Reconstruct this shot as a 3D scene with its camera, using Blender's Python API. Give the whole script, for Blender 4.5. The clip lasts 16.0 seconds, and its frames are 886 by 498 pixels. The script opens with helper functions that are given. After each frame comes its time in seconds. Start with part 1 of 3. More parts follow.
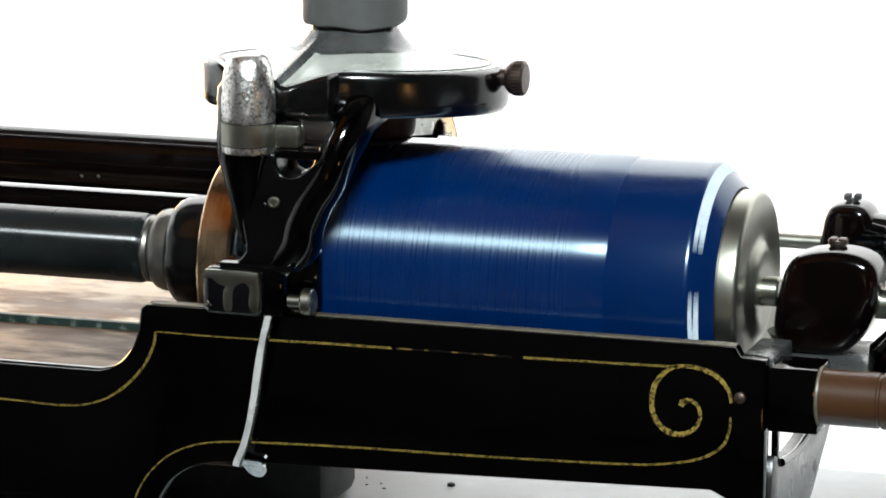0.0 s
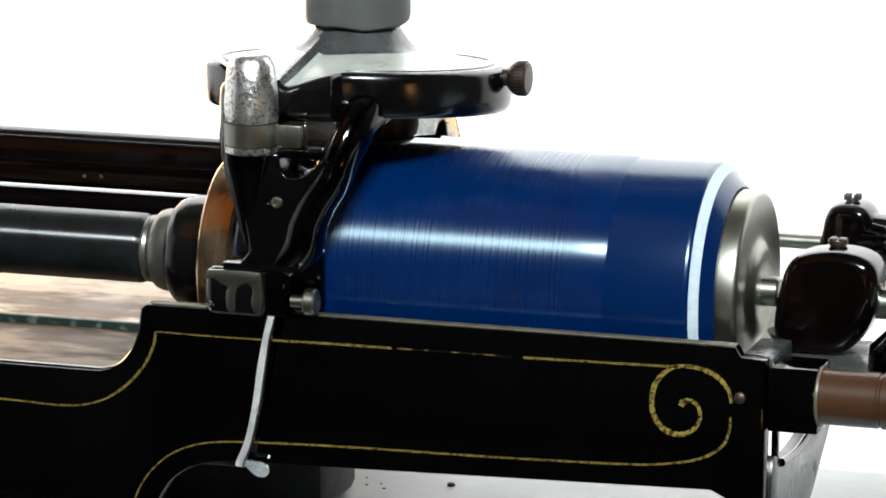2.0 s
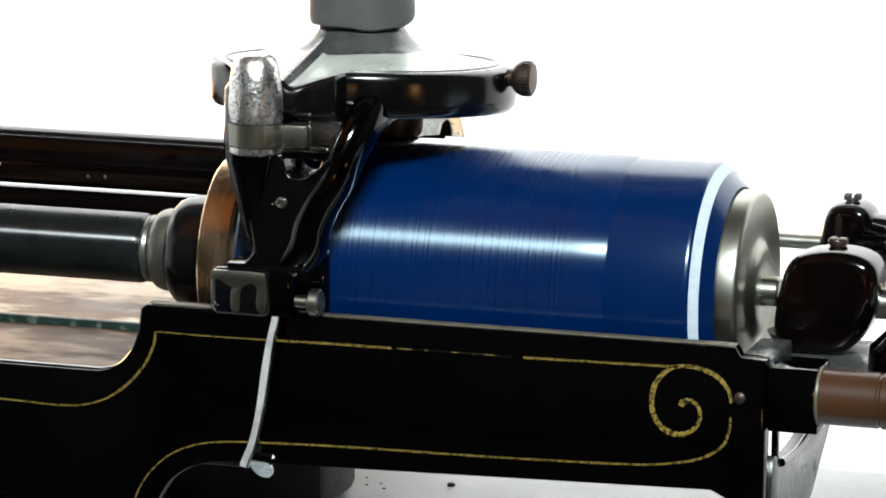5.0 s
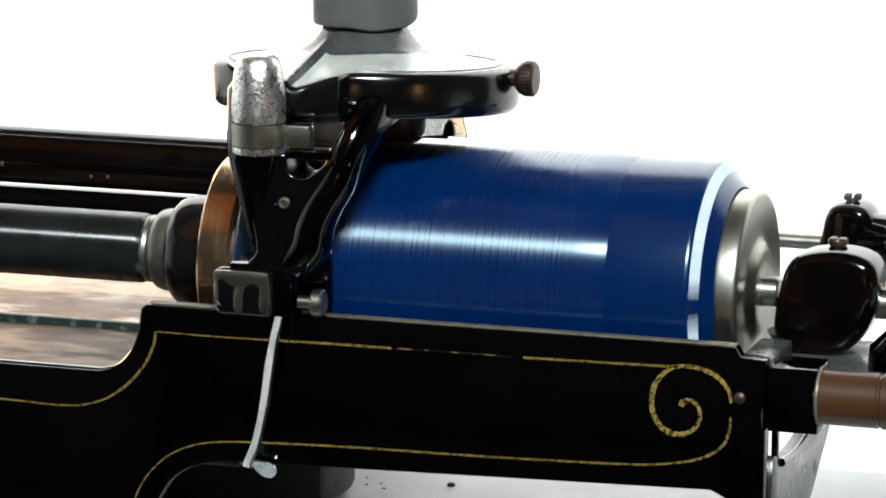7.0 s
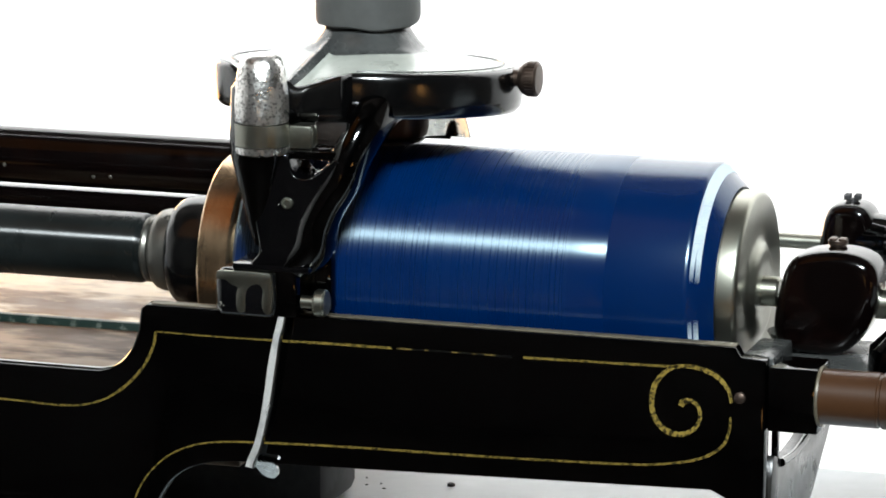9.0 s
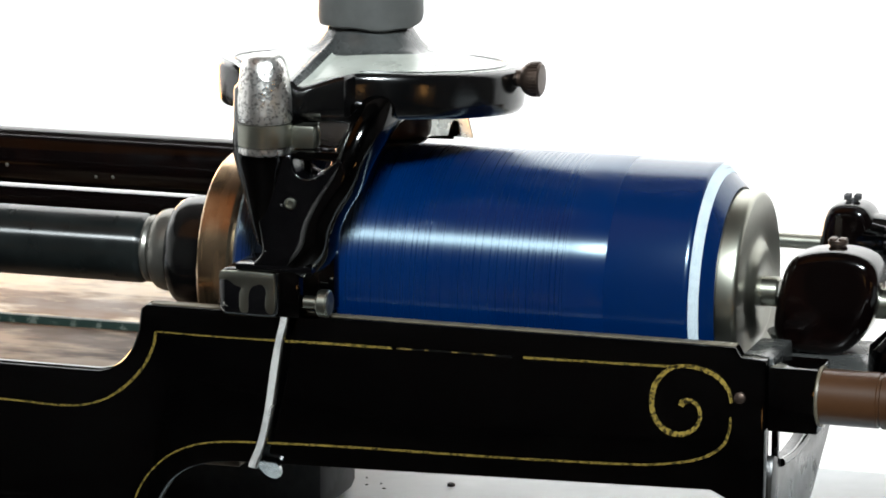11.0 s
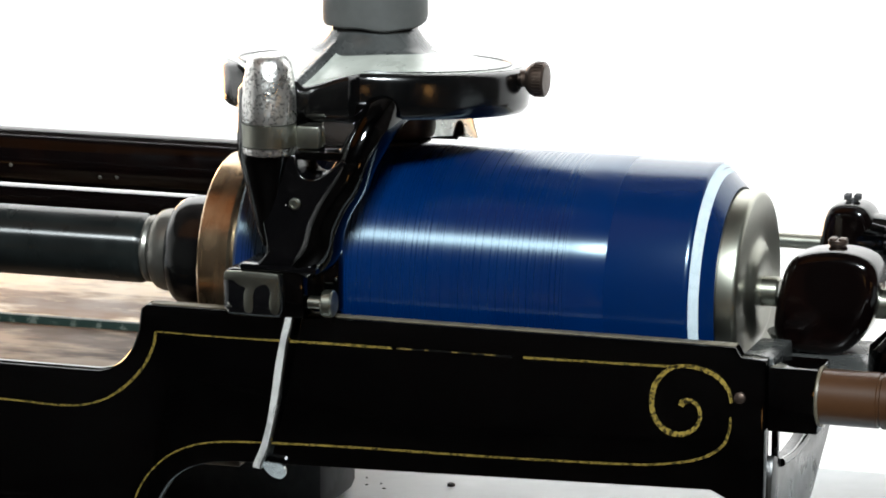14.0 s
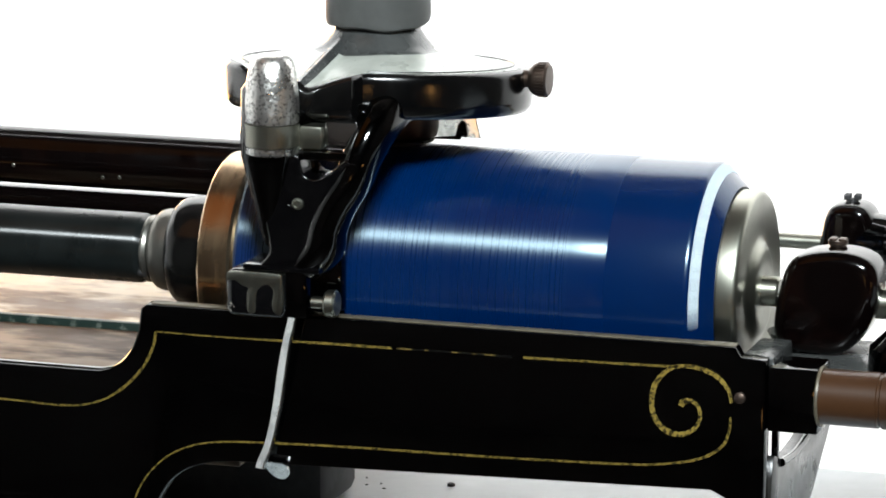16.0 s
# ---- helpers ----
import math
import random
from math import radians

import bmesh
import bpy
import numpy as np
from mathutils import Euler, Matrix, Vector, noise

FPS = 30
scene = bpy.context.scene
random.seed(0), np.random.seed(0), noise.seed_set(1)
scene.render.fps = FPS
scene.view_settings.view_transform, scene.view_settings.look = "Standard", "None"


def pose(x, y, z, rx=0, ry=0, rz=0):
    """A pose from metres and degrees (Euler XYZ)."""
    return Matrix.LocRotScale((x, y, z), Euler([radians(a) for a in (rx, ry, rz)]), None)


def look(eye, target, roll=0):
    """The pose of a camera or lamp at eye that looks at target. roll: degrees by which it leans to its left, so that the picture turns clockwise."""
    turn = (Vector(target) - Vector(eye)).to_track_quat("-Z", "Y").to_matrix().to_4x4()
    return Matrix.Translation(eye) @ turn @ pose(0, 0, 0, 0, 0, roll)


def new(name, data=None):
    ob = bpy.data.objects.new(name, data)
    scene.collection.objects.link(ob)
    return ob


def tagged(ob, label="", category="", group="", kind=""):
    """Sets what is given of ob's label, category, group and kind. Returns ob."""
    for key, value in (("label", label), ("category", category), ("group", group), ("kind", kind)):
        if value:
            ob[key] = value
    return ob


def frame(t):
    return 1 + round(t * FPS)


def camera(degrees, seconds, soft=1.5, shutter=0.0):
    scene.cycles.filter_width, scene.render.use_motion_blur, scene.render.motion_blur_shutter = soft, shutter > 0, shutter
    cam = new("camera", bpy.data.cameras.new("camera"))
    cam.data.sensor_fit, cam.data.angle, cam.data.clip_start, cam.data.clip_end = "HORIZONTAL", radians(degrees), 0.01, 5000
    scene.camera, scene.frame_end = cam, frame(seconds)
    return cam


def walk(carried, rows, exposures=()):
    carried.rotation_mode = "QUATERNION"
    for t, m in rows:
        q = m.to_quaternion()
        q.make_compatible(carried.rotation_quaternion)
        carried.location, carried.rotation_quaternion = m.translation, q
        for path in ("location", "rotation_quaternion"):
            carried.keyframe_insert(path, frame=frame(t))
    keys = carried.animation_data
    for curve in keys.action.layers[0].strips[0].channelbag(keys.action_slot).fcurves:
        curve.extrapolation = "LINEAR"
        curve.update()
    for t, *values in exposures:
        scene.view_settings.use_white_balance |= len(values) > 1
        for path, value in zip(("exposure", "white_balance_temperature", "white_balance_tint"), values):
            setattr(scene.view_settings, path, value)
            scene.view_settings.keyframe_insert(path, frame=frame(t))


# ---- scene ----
# ---------------------------------------------------------------- camera
AXIS = 0.90                       # height of the mandrel's axis over the floor
cam = camera(12.0, 16.0, 1.8, 0.35)
EYE, AIM = (0.21615, -0.87599, AXIS + 0.20065), (-0.29691, 0.93182, -0.20870)
VIEW = look(EYE, [e + a for e, a in zip(EYE, AIM)], 0.08)
walk(cam, [(0.0, VIEW), (16.0, VIEW)])

# ---------------------------------------------------------------- light
world = bpy.data.worlds.new("room_air")
scene.world = world
world.use_nodes = True
world.node_tree.nodes["Background"].inputs["Color"].default_value = (0.6, 0.55, 0.5, 1)
world.node_tree.nodes["Background"].inputs["Strength"].default_value = 0.0015


def area(name, eye, target, sx, sy, watts, colour):
    data = bpy.data.lights.new(name, "AREA")
    data.shape, data.size, data.size_y, data.energy, data.color = "RECTANGLE", sx, sy, watts, colour
    ob = new(name, data)
    ob.matrix_world = look(eye, target)
    return ob


# lamp over the operator's right shoulder
area("front_lamp", (0.46, -1.27, 1.97), (-0.06, 0.0, AXIS), 0.34, 0.20, 70, (0.88, 0.97, 1.0))
# lamp that washes the white wall, turned away from the machine
area("wall_lamp", (-0.4, 0.20, 2.1), (-0.4, 1.3, 1.92), 3.4, 0.8, 120, (1.0, 1.0, 1.0))
# warm lamp at the side
area("warm_lamp", (-0.80, 1.0, 0.82), (-0.1, 0.0, AXIS), 0.2, 0.5, 7.5, (1.0, 0.50, 0.16))
# two small amber bulbs across the room
area("amber_bulb", (1.10, -0.75, 0.70), (-0.06, 0.0, AXIS), 0.09, 0.09, 0.22, (1.0, 0.5, 0.15))
area("amber_bulb", (0.25, -1.70, 0.65), (-0.06, 0.0, AXIS), 0.09, 0.09, 0.15, (1.0, 0.5, 0.15))
# unseen cool fill added on the left, for the lever's left facet to reflect
area("left_fill", (-2.45, -0.15, 0.85), (0.0, 0.0, AXIS), 2.2, 1.5, 3.6, (0.95, 0.98, 1.0))
# dim amber panel, added in place of the warm ceiling that the flange reflects
area("amber_panel", (-0.62, -0.75, 2.4), (-0.15, 0.0, AXIS), 0.9, 1.5, 1.1, (1.0, 0.36, 0.05))


# ---------------------------------------------------------------- materials
def material(name, base, rough=0.5, metal=0.0, coat=0.0, grain=None, bump=None, rough_var=0.0, spec=0.5, stretch=1.0):
    """grain: (scale, second colour, low, high) of a two-scale noise; bump: (scale, strength)."""
    m = bpy.data.materials.new(name)
    m.use_nodes = True
    nt = m.node_tree
    b = nt.nodes["Principled BSDF"]
    b.inputs["Base Color"].default_value = (*base, 1)
    b.inputs["Roughness"].default_value = rough
    b.inputs["Metallic"].default_value = metal
    b.inputs["Coat Weight"].default_value = coat
    b.inputs["Coat Roughness"].default_value = 0.04
    b.inputs["Specular IOR Level"].default_value = spec
    co = nt.nodes.new("ShaderNodeTexCoord")
    place = co.outputs["Object"]
    if stretch != 1.0:
        wide = nt.nodes.new("ShaderNodeMapping")
        wide.inputs["Scale"].default_value = (1 / stretch, 1.0, 1.0)
        nt.links.new(place, wide.inputs["Vector"])
        place = wide.outputs["Vector"]

    def nz(scale, detail=6):
        n = nt.nodes.new("ShaderNodeTexNoise")
        n.inputs["Scale"].default_value = scale
        n.inputs["Detail"].default_value = detail
        nt.links.new(place, n.inputs["Vector"])
        return n.outputs["Fac"]

    def ramp(fac, lo, hi, a, c):
        r = nt.nodes.new("ShaderNodeMapRange")
        r.inputs["From Min"].default_value, r.inputs["From Max"].default_value = lo, hi
        r.inputs["To Min"].default_value, r.inputs["To Max"].default_value = a, c
        nt.links.new(fac, r.inputs["Value"])
        return r.outputs["Result"]

    if grain:
        scale, second, lo, hi = grain
        big, small = nz(scale), nz(scale * 7, 3)
        add = nt.nodes.new("ShaderNodeMath")
        add.operation = "MULTIPLY_ADD"
        nt.links.new(small, add.inputs[0])
        add.inputs[1].default_value = 0.35
        nt.links.new(big, add.inputs[2])
        mix = nt.nodes.new("ShaderNodeMix")
        mix.data_type = "RGBA"
        nt.links.new(ramp(add.outputs[0], lo + 0.175, hi + 0.175, 0, 1), mix.inputs["Factor"])
        mix.inputs["A"].default_value = (*base, 1)
        mix.inputs["B"].default_value = (*second, 1)
        nt.links.new(mix.outputs["Result"], b.inputs["Base Color"])
    if rough_var:
        nt.links.new(ramp(nz(160), 0.3, 0.7, max(0.02, rough - rough_var), rough + rough_var), b.inputs["Roughness"])
    if bump:
        bm_ = nt.nodes.new("ShaderNodeBump")
        bm_.inputs["Distance"].default_value = 0.0003
        bm_.inputs["Strength"].default_value = bump[1]
        nt.links.new(nz(bump[0]), bm_.inputs["Height"])
        nt.links.new(bm_.outputs["Normal"], b.inputs["Normal"])
    return m


ENAMEL = material("black_enamel", (0.00012, 0.00012, 0.00015), 0.07, spec=0.45, grain=(180, (0.0004, 0.0004, 0.0004), 0.45, 0.75), bump=(120, 0.04), rough_var=0.03)
ENAMEL_WARM = material("black_brown_enamel", (0.0010, 0.0005, 0.0005), 0.14, spec=0.3, grain=(70, (0.0035, 0.0014, 0.0011), 0.5, 0.8), bump=(110, 0.10), rough_var=0.05)
CAST = material("dusty_black_casting", (0.0016, 0.0016, 0.0017), 0.17, spec=0.55, grain=(90, (0.004, 0.004, 0.0037), 0.45, 0.7), bump=(160, 0.08), rough_var=0.06)
PALE_GREY = material("dull_pale_grey", (0.37, 0.385, 0.35), 0.30, grain=(75, (0.29, 0.30, 0.27), 0.42, 0.66), bump=(160, 0.10), rough_var=0.06)
# translucent and pale, with darker specks
CLOUDY = material("cloudy_pane", (0.42, 0.44, 0.42), 0.30, grain=(420, (0.22, 0.23, 0.22), 0.52, 0.62), rough_var=0.1)
CLOUDY.node_tree.nodes["Principled BSDF"].inputs["Transmission Weight"].default_value = 0.9
# Black enamel with its pale reflections put into a grey base colour.
SHEEN_GREY = material("sheen_grey_enamel", (0.045, 0.047, 0.046), 0.25, grain=(120, (0.025, 0.026, 0.026), 0.4, 0.7), rough_var=0.08)
SATIN = material("dusty_black_enamel", (0.004, 0.004, 0.004), 0.30, grain=(140, (0.008, 0.008, 0.007), 0.4, 0.7), bump=(200, 0.1), rough_var=0.06)
WORN = material("worn_enamel", (0.0015, 0.0015, 0.0018), 0.16, grain=(110, (0.30, 0.28, 0.25), 0.65, 0.67), bump=(140, 0.15))
GOLD = material("gold_leaf", (0.36, 0.255, 0.055), 0.30, metal=0.5, grain=(1700, (0.010, 0.007, 0.003), 0.46, 0.58), bump=(1700, 0.8))
GOLD_LINE = material("gold_line", (0.25, 0.175, 0.038), 0.32, metal=0.45, grain=(1300, (0.008, 0.006, 0.002), 0.47, 0.60), bump=(1500, 0.8))
GOLD_FADED = material("faded_gold_leaf", (0.22, 0.155, 0.045), 0.42, metal=0.6, grain=(520, (0.0006, 0.0005, 0.0004), 0.40, 0.47), bump=(900, 0.4))
CHROME = material("pitted_chrome", (0.88, 0.86, 0.83), 0.30, metal=1.0, grain=(1400, (0.34, 0.33, 0.31), 0.52, 0.62), bump=(1200, 0.5), rough_var=0.10)
LEVER = material("lever_chrome", (0.62, 0.64, 0.63), 0.22, metal=1.0, grain=(120, (0.40, 0.41, 0.41), 0.45, 0.65), bump=(260, 0.08), rough_var=0.06)
EDGE = material("worn_brass_edge", (0.10, 0.085, 0.058), 0.45, metal=0.2, grain=(120, (0.05, 0.042, 0.03), 0.45, 0.65))
STEEL = material("dull_steel", (0.20, 0.195, 0.175), 0.33, metal=0.9, grain=(90, (0.14, 0.135, 0.12), 0.4, 0.7), rough_var=0.08)
CHIPPED = material("chipped_enamel", (0.0008, 0.0008, 0.0010), 0.12, grain=(800, (0.22, 0.21, 0.20), 0.72, 0.735), bump=(140, 0.12), rough_var=0.06)
BRIGHT = material("bright_steel", (0.72, 0.72, 0.72), 0.12, metal=1.0, bump=(260, 0.06), rough_var=0.05)
NICKEL = material("satin_nickel", (0.30, 0.30, 0.255), 0.36, metal=1.0, grain=(90, (0.26, 0.26, 0.22), 0.4, 0.7), rough_var=0.06)
# The flange's amber reflection is partly mixed into this base colour.
AMBER_METAL = material("amber_tinted_metal", (0.55, 0.39, 0.24), 0.26, metal=1.0, grain=(120, (0.44, 0.30, 0.18), 0.4, 0.7), rough_var=0.08)
DARK_BRONZE = material("dark_bronze", (0.085, 0.062, 0.05), 0.42, metal=0.9, grain=(160, (0.07, 0.05, 0.04), 0.4, 0.7), rough_var=0.08)
SHAFT = material("blued_steel", (0.004, 0.005, 0.005), 0.31, metal=0.05, spec=0.55, grain=(70, (0.008, 0.010, 0.010), 0.4, 0.7), rough_var=0.06)
RUBBER = material("grey_rubber", (0.062, 0.064, 0.062), 0.55, grain=(60, (0.045, 0.046, 0.045), 0.4, 0.7), bump=(300, 0.25))
BLUE = material("blue_celluloid", (0.0, 0.0094, 0.049), 0.36, spec=0.85, grain=(60, (0.0, 0.0072, 0.041), 0.4, 0.7))
BLUE_RIM = material("blue_celluloid_rim", (0.0, 0.0086, 0.045), 0.20, grain=(80, (0.0, 0.0077, 0.041), 0.4, 0.7))
BLUE_FINE = material("blue_celluloid_fine", (0.0, 0.0094, 0.049), 0.31, spec=0.75, grain=(60, (0.0, 0.0074, 0.042), 0.4, 0.7))
WHITE_INK = material("white_lettering", (0.46, 0.53, 0.57), 0.6, grain=(500, (0.36, 0.43, 0.48), 0.4, 0.7))
BROWN = material("brown_lacquer", (0.040, 0.0175, 0.0075), 0.32, spec=0.4, grain=(80, (0.032, 0.0135, 0.0055), 0.4, 0.7), bump=(200, 0.1))
PLATE = material("stained_plate", (0.54, 0.43, 0.30), 0.5, grain=(30, (0.12, 0.055, 0.018), 0.44, 0.58), bump=(60, 0.3), rough_var=0.12, spec=0.4, stretch=1.8)
PLATE_GREY = material("stained_grey_plate", (0.17, 0.125, 0.085), 0.6, grain=(40, (0.022, 0.011, 0.006), 0.44, 0.57), bump=(60, 0.3), rough_var=0.1, spec=0.2, stretch=2.2)
GREEN = material("dark_green_paint", (0.006, 0.015, 0.012), 0.5, spec=0.3, grain=(220, (0.06, 0.07, 0.06), 0.54, 0.62))
IRON = material("dark_grey_iron", (0.020, 0.020, 0.021), 0.7, grain=(60, (0.004, 0.004, 0.005), 0.42, 0.58), bump=(120, 0.3))
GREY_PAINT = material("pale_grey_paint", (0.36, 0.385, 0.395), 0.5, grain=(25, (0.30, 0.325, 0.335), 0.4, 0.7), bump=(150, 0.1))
SPECK = material("dark_speck", (0.05, 0.05, 0.05), 0.7)
WALL = material("white_wall_paint", (0.86, 0.86, 0.85), 0.8, grain=(6, (0.83, 0.83, 0.82), 0.4, 0.7), bump=(200, 0.1))
DIM_WALL = material("brown_panelling", (0.010, 0.006, 0.004), 0.6, grain=(5, (0.007, 0.004, 0.0025), 0.4, 0.7), bump=(90, 0.2))
FLOOR = material("brown_floorboards", (0.014, 0.0095, 0.007), 0.5, grain=(7, (0.009, 0.006, 0.004), 0.4, 0.7), bump=(80, 0.2))


def grooved():
    """Fine grooves round the record, as a relief along its axis, with uneven bands of wear."""
    nt = BLUE.node_tree
    b = nt.nodes["Principled BSDF"]
    co = nt.nodes.new("ShaderNodeTexCoord")
    sep = nt.nodes.new("ShaderNodeSeparateXYZ")
    nt.links.new(co.outputs["Object"], sep.inputs[0])
    heights = []
    for scale in (1900.0, 4200.0):
        n = nt.nodes.new("ShaderNodeTexNoise")
        n.noise_dimensions = "1D"
        n.inputs["Scale"].default_value, n.inputs["Detail"].default_value = scale, 2.0
        nt.links.new(sep.outputs["X"], n.inputs["W"])
        heights.append(n.outputs["Fac"])
    r = nt.nodes.new("ShaderNodeMapRange")
    r.inputs["To Min"].default_value, r.inputs["To Max"].default_value = 0.25, 0.36
    both = nt.nodes.new("ShaderNodeMath")
    both.operation = "MULTIPLY_ADD"
    nt.links.new(heights[1], both.inputs[0])
    both.inputs[1].default_value = 0.5
    nt.links.new(heights[0], both.inputs[2])
    r.inputs["From Min"].default_value, r.inputs["From Max"].default_value = 0.58, 0.95
    nt.links.new(both.outputs[0], r.inputs["Value"])
    nt.links.new(r.outputs["Result"], b.inputs["Roughness"])


def blue_gloss(mat):
    """Tints the gloss itself blue, which takes the reddish haze out of the reflections."""
    b = mat.node_tree.nodes["Principled BSDF"]
    b.inputs["Specular Tint"].default_value = (0.70, 0.91, 1.0, 1)


def turned(mat, amount):
    """Lathe marks round the axis: the gloss spreads along it."""
    nt = mat.node_tree
    b = nt.nodes["Principled BSDF"]
    tangent = nt.nodes.new("ShaderNodeTangent")
    tangent.direction_type, tangent.axis = "RADIAL", "X"
    nt.links.new(tangent.outputs["Tangent"], b.inputs["Tangent"])
    b.inputs["Anisotropic"].default_value = amount
    b.inputs["Anisotropic Rotation"].default_value = 0.25


grooved()
for blue in (BLUE, BLUE_RIM, BLUE_FINE):
    blue_gloss(blue)
turned(BLUE, 1.0)
turned(BLUE_FINE, 1.0)
turned(SHAFT, 1.0)
turned(NICKEL, 0.4)

# ---------------------------------------------------------------- mesh helpers (millimetres from the mandrel's axis)
BASES = {}


def thing(name, base, label, category):
    """An Empty at its base, given in millimetres from the axis."""
    ob = new(name)
    ob.location = Vector(base) * 0.001 + Vector((0, 0, AXIS))
    BASES[ob.name] = Vector(base)
    return tagged(ob, label, category)


def part(name, bm, mat, parent, label="", angle=35):
    base = BASES[parent.name]
    for v in bm.verts:
        v.co = (v.co - base) * 0.001
    bmesh.ops.recalc_face_normals(bm, faces=bm.faces)
    me = bpy.data.meshes.new(name)
    bm.to_mesh(me)
    bm.free()
    for p in me.polygons:
        p.use_smooth = True
    me.set_sharp_from_angle(angle=radians(angle))
    me.materials.append(mat)
    ob = new(name, me)
    ob.parent = parent
    BASES[ob.name] = base
    return tagged(ob, label)


def lathe(profile, axis="X", at=(0, 0, 0), n=64, tilt=0.0, bm=None):
    """A body of revolution: profile of (place along the axis, radius)."""
    bm = bm or bmesh.new()
    turn = {"X": Matrix(), "Z": Matrix.Rotation(-math.pi / 2, 4, "Y"), "Y": Matrix.Rotation(math.pi / 2, 4, "Z")}[axis]
    m = Matrix.Translation(at) @ Matrix.Rotation(radians(tilt), 4, "X") @ turn
    rings = []
    for x, r in profile:
        if r < 1e-6:
            rings.append([bm.verts.new(m @ Vector((x, 0, 0)))])
        else:
            rings.append([bm.verts.new(m @ Vector((x, r * math.cos(2 * math.pi * k / n), r * math.sin(2 * math.pi * k / n)))) for k in range(n)])
    for a, b in zip(rings, rings[1:]):
        for k in range(n):
            j = (k + 1) % n
            if len(a) == 1:
                bm.faces.new((a[0], b[k], b[j]))
            elif len(b) == 1:
                bm.faces.new((a[k], b[0], a[j]))
            else:
                bm.faces.new((a[k], b[k], b[j], a[j]))
    for ring, end in ((rings[0], 0), (rings[-1], -1)):
        if len(ring) > 1:
            bm.faces.new(ring)
    return bm


def smooth(points, steps=6, closed=False):
    """A smooth line through the points."""
    pts = [Vector(p) for p in points]
    out, n = [], len(pts)
    for i in range(n if closed else n - 1):
        if closed:
            p0, p1, p2, p3 = pts[i - 1], pts[i], pts[(i + 1) % n], pts[(i + 2) % n]
        else:
            p1, p2 = pts[i], pts[i + 1]
            p0 = pts[i - 1] if i else p1 * 2 - p2
            p3 = pts[i + 2] if i + 2 < n else p2 * 2 - p1
        for s in range(steps):
            t = s / steps
            out.append(0.5 * (2 * p1 + (p2 - p0) * t + (2 * p0 - 5 * p1 + 4 * p2 - p3) * t * t + (3 * p1 - p0 - 3 * p2 + p3) * t ** 3))
    if not closed:
        out.append(pts[-1])
    return out


def slab(outline, y0, y1, bevel=0.6, segments=2):
    """An outline of (x, z) with thickness from y0 to y1 and rounded edges."""
    bm = bmesh.new()
    front = [bm.verts.new((p[0], y0, p[1])) for p in outline]
    back = [bm.verts.new((p[0], y1, p[1])) for p in outline]
    f0, f1 = bm.faces.new(front), bm.faces.new(back[::-1])
    n = len(front)
    for k in range(n):
        bm.faces.new((front[k], front[(k + 1) % n], back[(k + 1) % n], back[k]))
    bmesh.ops.recalc_face_normals(bm, faces=bm.faces)
    if bevel:
        bmesh.ops.bevel(bm, geom=list(f0.edges) + list(f1.edges), offset=bevel, segments=segments, profile=0.5, affect="EDGES", clamp_overlap=True)
    return bm


def box(lo, hi, bevel=0.6, segments=2):
    bm = bmesh.new()
    bmesh.ops.create_cube(bm, size=1)
    for v in bm.verts:
        v.co = Vector([(a + b) / 2 + c * (b - a) for a, b, c in zip(lo, hi, v.co)])
    if bevel:
        bmesh.ops.bevel(bm, geom=bm.edges[:], offset=bevel, segments=segments, profile=0.5, affect="EDGES", clamp_overlap=True)
    return bm


def sweep(points, radii, n=20, steps=6, flat=1.0, up=(0, 0, 1)):
    """A rounded bar along a smooth line; radii go from point to point; flat squeezes it along 'up'."""
    line = smooth(points, steps)
    sizes = [v.x for v in smooth([(r, 0, 0) for r in radii], steps)]
    bm, rings, up = bmesh.new(), [], Vector(up)
    for i, c in enumerate(line):
        d = (line[min(i + 1, len(line) - 1)] - line[max(i - 1, 0)]).normalized()
        side = d.cross(up).normalized()
        top = side.cross(d)
        rings.append([bm.verts.new(c + sizes[i] * (side * math.cos(2 * math.pi * k / n) + top * flat * math.sin(2 * math.pi * k / n))) for k in range(n)])
    for a, b in zip(rings, rings[1:]):
        for k in range(n):
            bm.faces.new((a[k], b[k], b[(k + 1) % n], a[(k + 1) % n]))
    bm.faces.new(rings[0])
    bm.faces.new(rings[-1])
    return bm


def ribbon(points, widths, y, thin=1.0, depth=0.12, steps=10):
    """A painted line on the plane y: a thin raised strip along a smooth line of (x, z)."""
    line = smooth([(p[0], 0, p[1]) for p in points], steps)
    sizes = [v.x for v in smooth([(w, 0, 0) for w in widths], steps)]
    bm, rows = bmesh.new(), []
    for i, c in enumerate(line):
        d = (line[min(i + 1, len(line) - 1)] - line[max(i - 1, 0)]).normalized()
        s = Vector((-d.z, 0, d.x)) * sizes[i] * thin * (0.5 + 0.06 * math.sin(i * 2.7) + 0.05 * math.sin(i * 1.3))
        rows.append([bm.verts.new((q.x, yy, q.z)) for yy in (y + 0.05, y - depth) for q in (c + s, c - s)])
    for a, b in zip(rows, rows[1:]):
        for i, j in ((0, 1), (1, 3), (3, 2), (2, 0)):
            bm.faces.new((a[i], a[j], b[j], b[i]))
    bm.faces.new(rows[0])
    bm.faces.new(rows[-1])
    return bm


